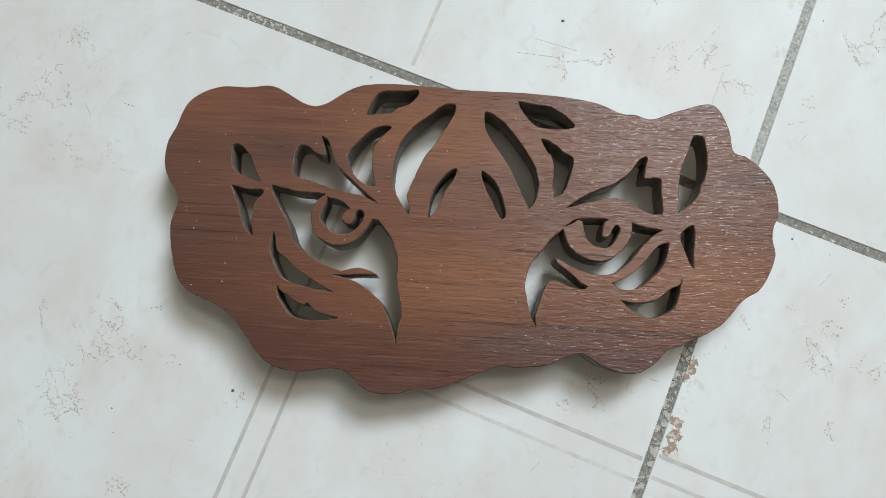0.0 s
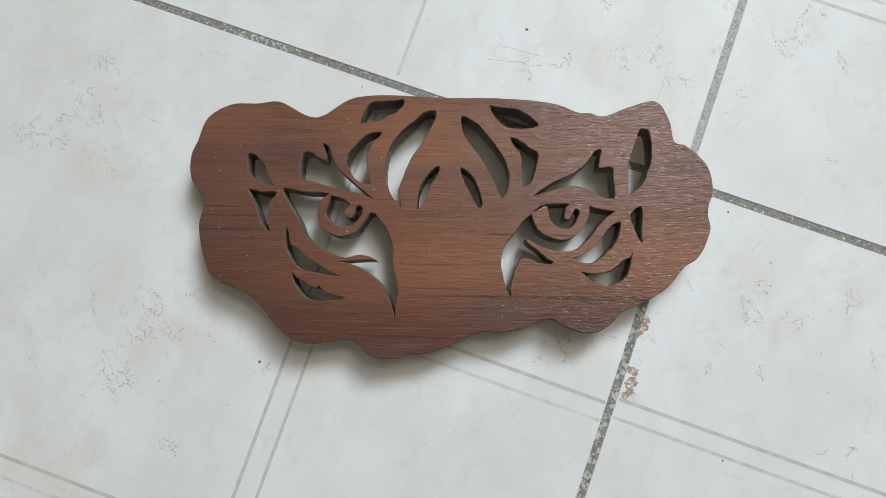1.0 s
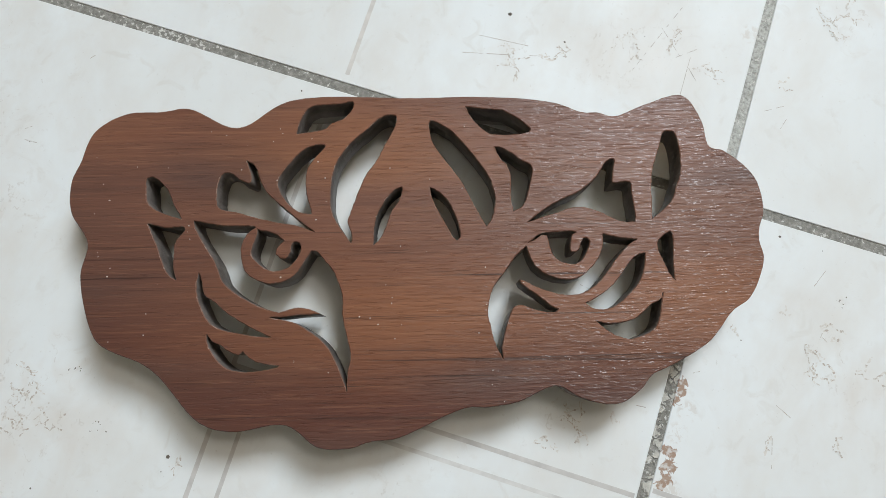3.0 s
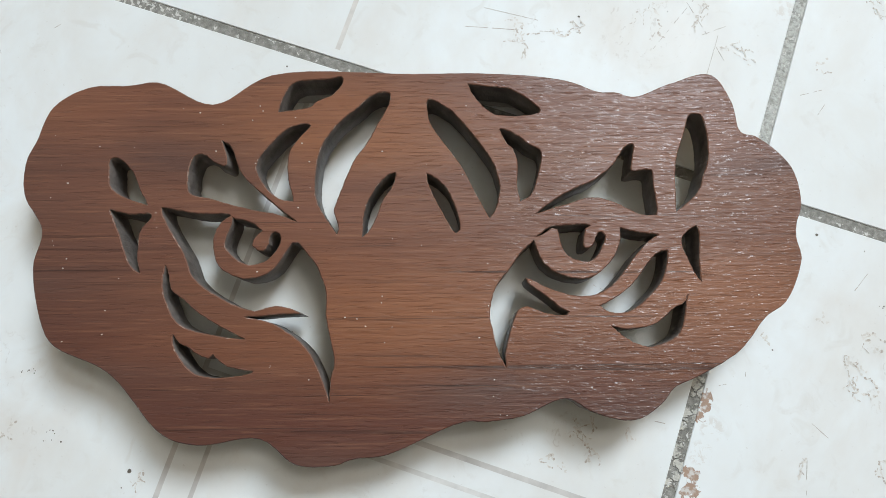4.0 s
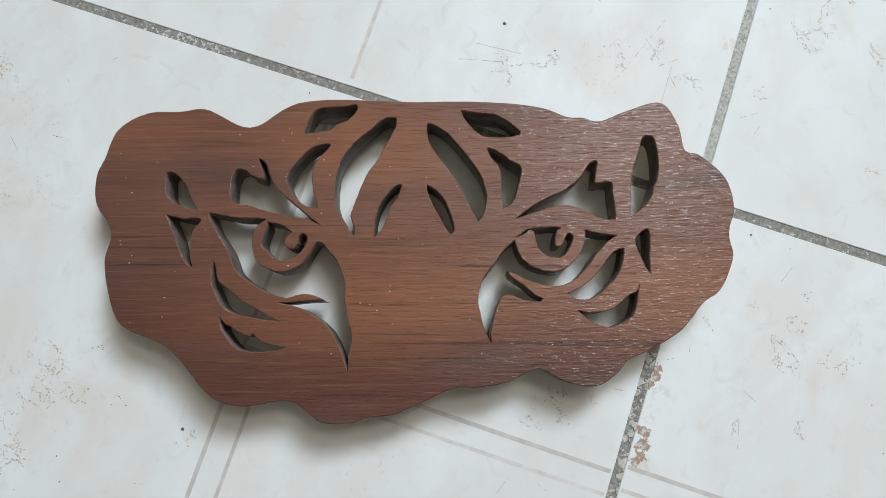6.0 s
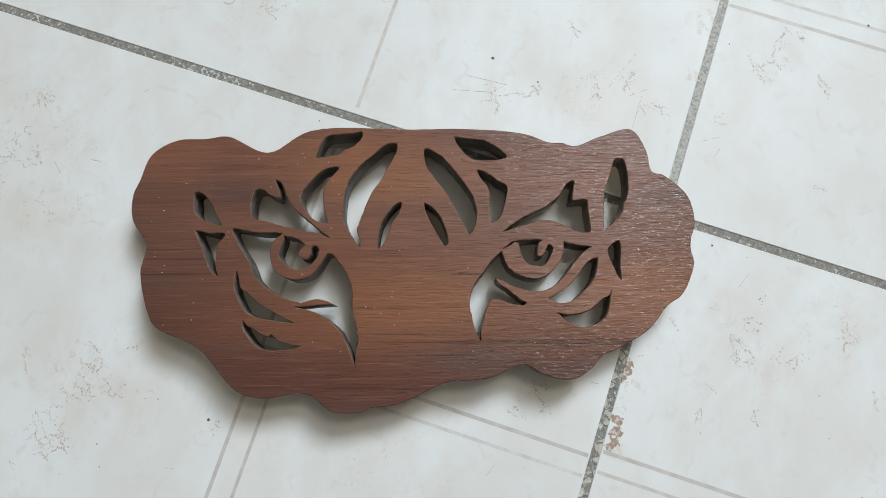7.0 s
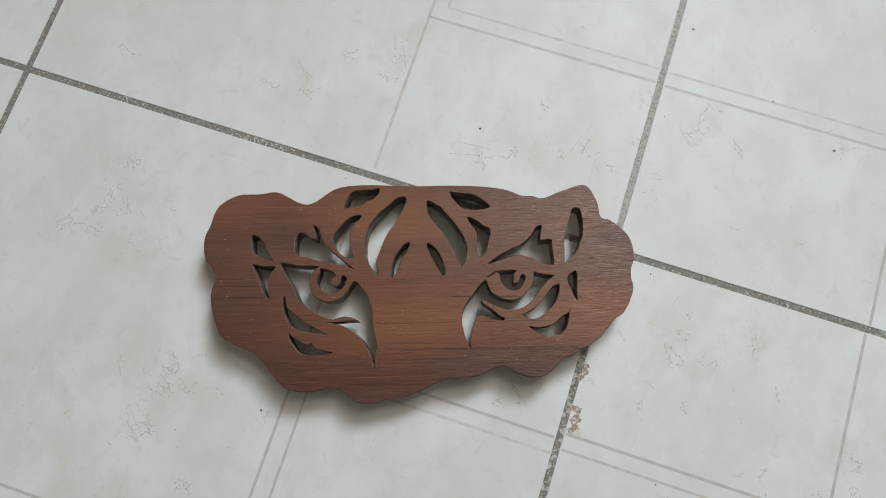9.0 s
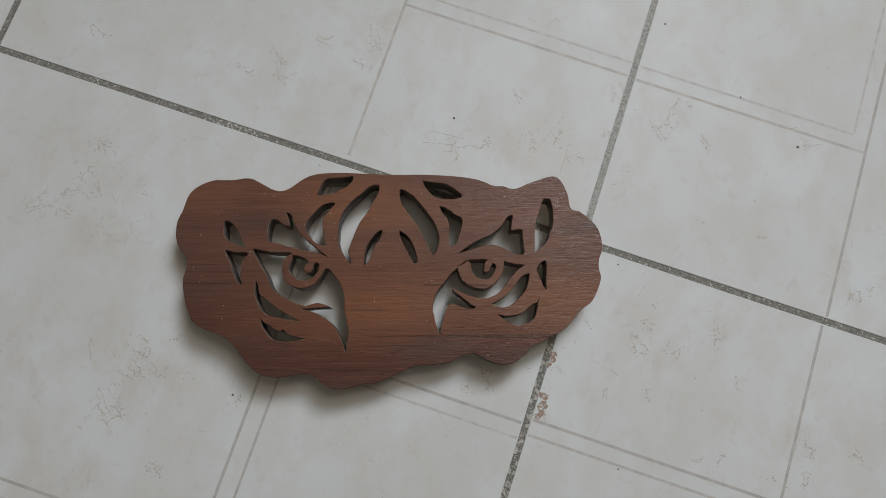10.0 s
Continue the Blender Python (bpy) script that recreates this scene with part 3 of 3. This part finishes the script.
# south-east tile
printed_line((0, -1), E_, -0.1147, 0.157, -0.1147, W1, INK_DARK)
printed_line((0, -1), E_, -0.1241, 0.147, -0.1241, W2, INK_MID)
printed_line((0, -1), 0.1575, -E_, 0.1575, -0.4 + E_, W1, INK_DARK)


def scratch(x, y, length, angle, width=0.00025):
    """A dark hairline scratch or dried hair of dirt in the glaze."""
    cell = (math.floor(x / PITCH), math.floor(y / PITCH))
    bm = bmesh.new()
    n = max(4, int(length / 0.0016))
    for i in range(n):
        if random.random() < 0.25:
            continue
        u0, u1 = (i / n - 0.5) * length, ((i + 0.8 + 0.2 * random.random()) / n - 0.5) * length
        w = width * random.uniform(0.5, 1.1) / 2
        box(bm, u0, u1, -w, w, -0.0005, 0.00005)
    c = tiles[cell].location
    ob = part("scratch", bm, SCRAPE, tiles[cell])
    ob.matrix_local = pose(x - c.x, y - c.y, 0, 0, 0, angle)


def dirt_speck(x, y, r):
    """A small flattened crumb of dirt stuck on the glaze."""
    cell = (math.floor(x / PITCH), math.floor(y / PITCH))
    bm = bmesh.new()
    bmesh.ops.create_icosphere(bm, subdivisions=1, radius=r)
    for v in bm.verts:
        v.co *= random.uniform(0.75, 1.25)
        v.co.z *= 0.35
    c = tiles[cell].location
    ob = part("dirt_speck", bm, GRIME, tiles[cell])
    ob.matrix_local = pose(x - c.x, y - c.y, 0, 0, 0, random.uniform(0, 180))


def vein(x, y, length, angle):
    """A crumbly squiggle of marbling in a tile's glaze: a wandering trail of blots of uneven width, with short twigs."""
    cell = (math.floor(x / PITCH), math.floor(y / PITCH))
    bm = bmesh.new()
    rise = itertools.count()

    def blot(u, v, turn, long, wide):
        c, s_ = math.cos(turn), math.sin(turn)
        ring, z = [], 0.00004 + 0.000002 * (next(rise) % 40)
        for k in range(6):
            a = k * math.pi / 3
            r = vrng.uniform(0.7, 1.25)
            du, dv = long * r * math.cos(a), wide * r * math.sin(a)
            ring.append(bm.verts.new((u + du * c - dv * s_, v + du * s_ + dv * c, z)))
        bm.faces.new(ring)

    def trail(u, v, turn, reach, wide):
        bend, gone = 0.0, 0.0
        while gone < reach:
            bend = 0.55 * bend + vrng.gauss(0, 0.42)
            step = vrng.uniform(0.0004, 0.0010)
            way = turn + bend * 1.4
            u, v, gone = u + step * math.cos(way), v + step * math.sin(way), gone + step
            if vrng.random() < 0.80:
                blot(u, v, way, step * vrng.uniform(0.5, 0.8), wide * vrng.uniform(0.45, 1.5))
            if vrng.random() < 0.10 and reach > 0.005:
                trail(u, v, turn + vrng.choice((-1, 1)) * vrng.uniform(0.6, 1.5), reach * vrng.uniform(0.15, 0.35), wide * 0.8)

    trail(-length / 2, 0.0, 0.0, length, vrng.uniform(0.00026, 0.00042))
    trail(-length / 2, vrng.gauss(0, 0.001), vrng.gauss(0, 0.2), length * 0.8, vrng.uniform(0.00016, 0.0003))
    c = tiles[cell].location
    ob = part("vein", bm, VEIN, tiles[cell])
    ob.matrix_local = pose(x - c.x, y - c.y, vrng.uniform(0, 0.00002), 0, 0, angle)


vrng = random.Random(11)
VEINS_NORTH = [
    (-0.167, 0.082, 0.024, -63), (-0.170, 0.068, 0.017, 12), (-0.223, 0.045, 0.034, -66), (-0.243, 0.040, 0.014, -5), (-0.342, 0.032, 0.014, -42), (-0.199, 0.077, 0.015, 31),
    (-0.070, 0.077, 0.012, -60), (-0.049, 0.052, 0.018, -64), (-0.080, 0.043, 0.016, 58), (-0.097, 0.030, 0.018, -67), (-0.016, 0.046, 0.019, -33), (-0.032, 0.060, 0.013, -48),
    (0.171, 0.019, 0.010, -68), (0.177, 0.021, 0.010, -68), (0.181, 0.026, 0.007, -63), (0.026, 0.086, 0.020, -47), (0.033, 0.103, 0.020, -85), (0.031, 0.092, 0.012, 37),
    (0.041, 0.110, 0.007, -53), (0.059, 0.087, 0.016, -52), (0.109, 0.115, 0.007, -30), (0.126, 0.106, 0.015, 10), (0.013, 0.056, 0.008, 55), (0.109, 0.038, 0.010, 3), (0.068, 0.035, 0.007, -44)]
VEINS_EAST = [
    (0.049, -0.052, 0.016, -66), (0.096, -0.030, 0.015, -66), (0.053, -0.038, 0.008, -40), (0.078, -0.047, 0.007, -66), (0.115, -0.054, 0.009, -75), (0.041, -0.086, 0.008, -73),
    (0.064, -0.079, 0.008, -81), (0.104, -0.105, 0.009, 26), (0.119, -0.100, 0.011, 35), (0.165, -0.082, 0.022, -70), (0.171, -0.098, 0.015, -63), (0.196, -0.074, 0.012, 13),
    (0.048, -0.048, 0.007, -40), (0.051, -0.055, 0.010, -86), (0.050, -0.038, 0.006, -50), (0.056, -0.041, 0.005, 9), (0.071, -0.047, 0.014, 26), (0.077, -0.048, 0.007, 1),
    (0.018, -0.048, 0.005, -24), (0.033, -0.034, 0.005, 75), (0.055, -0.055, 0.010, 13)]
VEINS_WEST = [
    (-0.308, -0.036, 0.008, 0), (-0.324, -0.091, 0.028, 18), (-0.301, -0.071, 0.008, 47), (-0.305, -0.037, 0.014, -7), (-0.308, -0.042, 0.009, -69), (-0.308, -0.066, 0.018, 0),
    (-0.311, -0.064, 0.007, 3), (-0.314, -0.076, 0.013, 3), (-0.314, -0.089, 0.011, 14), (-0.311, -0.085, 0.010, -50), (-0.288, -0.089, 0.009, -38), (-0.282, -0.091, 0.007, 10),
    (-0.280, -0.094, 0.006, -21), (-0.300, -0.066, 0.010, -48), (-0.263, -0.158, 0.010, -48), (-0.237, -0.155, 0.011, -63), (-0.236, -0.145, 0.010, -34), (-0.230, -0.152, 0.010, -70)]
VEINS_SOUTH = [
    (-0.221, -0.160, 0.014, -32), (-0.239, -0.169, 0.011, -37), (-0.237, -0.164, 0.012, -69), (-0.240, -0.177, 0.010, -34), (-0.234, -0.187, 0.015, -72), (-0.245, -0.188, 0.021, -55),
    (-0.234, -0.189, 0.013, -16), (-0.237, -0.194, 0.016, 30), (-0.230, -0.162, 0.008, -37), (-0.251, -0.204, 0.005, -19), (-0.203, -0.212, 0.008, -13), (-0.199, -0.211, 0.013, -10),
    (-0.168, -0.160, 0.008, -73), (-0.033, -0.103, 0.020, -72), (-0.031, -0.095, 0.007, -77), (-0.017, -0.093, 0.005, -46), (-0.041, -0.112, 0.007, -18), (-0.035, -0.111, 0.005, -49)]
for v in VEINS_NORTH + VEINS_EAST + VEINS_WEST + VEINS_SOUTH:
    vein(*v)
SCRATCHES = [
    (-0.1012, 0.0391, 0.0210, 4), (-0.0818, 0.0380, 0.0155, 16), (-0.1062, 0.0315, 0.0200, 14), (-0.0410, 0.0588, 0.0355, -111), (-0.0352, 0.0590, 0.0147, -44), (-0.0279, 0.0563, 0.0097, 39), (-0.0260, 0.0464, 0.0169, -90), (0.0445, -0.0186, 0.0078, 68), (-0.0431, -0.1386, 0.0064, 69), (-0.2699, -0.0598, 0.0069, 3), (-0.2739, -0.0548, 0.0031, 36), (-0.2874, -0.0689, 0.0080, -42),
    (0.0140, 0.0452, 0.0135, 32), (0.0168, 0.0386, 0.0050, 73), (-0.0234, 0.0480, 0.0064, -46), (0.0558, 0.0878, 0.0046, -44), (0.0419, -0.0884, 0.0115, -78), (0.0418, -0.0718, 0.0087, -25), (0.0078, -0.0678, 0.0027, 31), (-0.0090, -0.0865, 0.0108, 6), (-0.0272, -0.1334, 0.0042, -21), (-0.2609, -0.0190, 0.0035, 53),
]
for s in SCRATCHES:
    scratch(*s)
rng = random.Random(7)
for k in range(46):
    x, y = rng.uniform(-0.36, 0.19), rng.uniform(-0.25, 0.19)
    if abs(x) > 0.01 and abs(y) > 0.01:
        scratch(x, y, rng.uniform(0.002, 0.006), rng.uniform(0, 180), 0.0002)
SPECKS = [
    (-0.102, 0.051, 0.0009), (-0.173, -0.158, 0.0008), (0.072, 0.126, 0.0008), (0.116, 0.105, 0.0010), (0.011, 0.160, 0.0008),
    (0.060, -0.126, 0.0006), (0.026, -0.007, 0.0006), (-0.077, 0.046, 0.0005),
]
for s in SPECKS:
    dirt_speck(*s)
for cx, cy in ((-0.203, -0.155), (-0.219, -0.137), (0.157, -0.104), (0.150, -0.102), (0.055, -0.024)):
    for k in range(7):
        dirt_speck(cx + rng.gauss(0, 0.0016), cy + rng.gauss(0, 0.0014), rng.uniform(0.00018, 0.00034))
for k in range(40):
    x, y = rng.uniform(-0.36, 0.19), rng.uniform(-0.25, 0.19)
    if abs(x) > 0.006 and abs(y) > 0.006:
        dirt_speck(x, y, rng.uniform(0.0002, 0.00042))
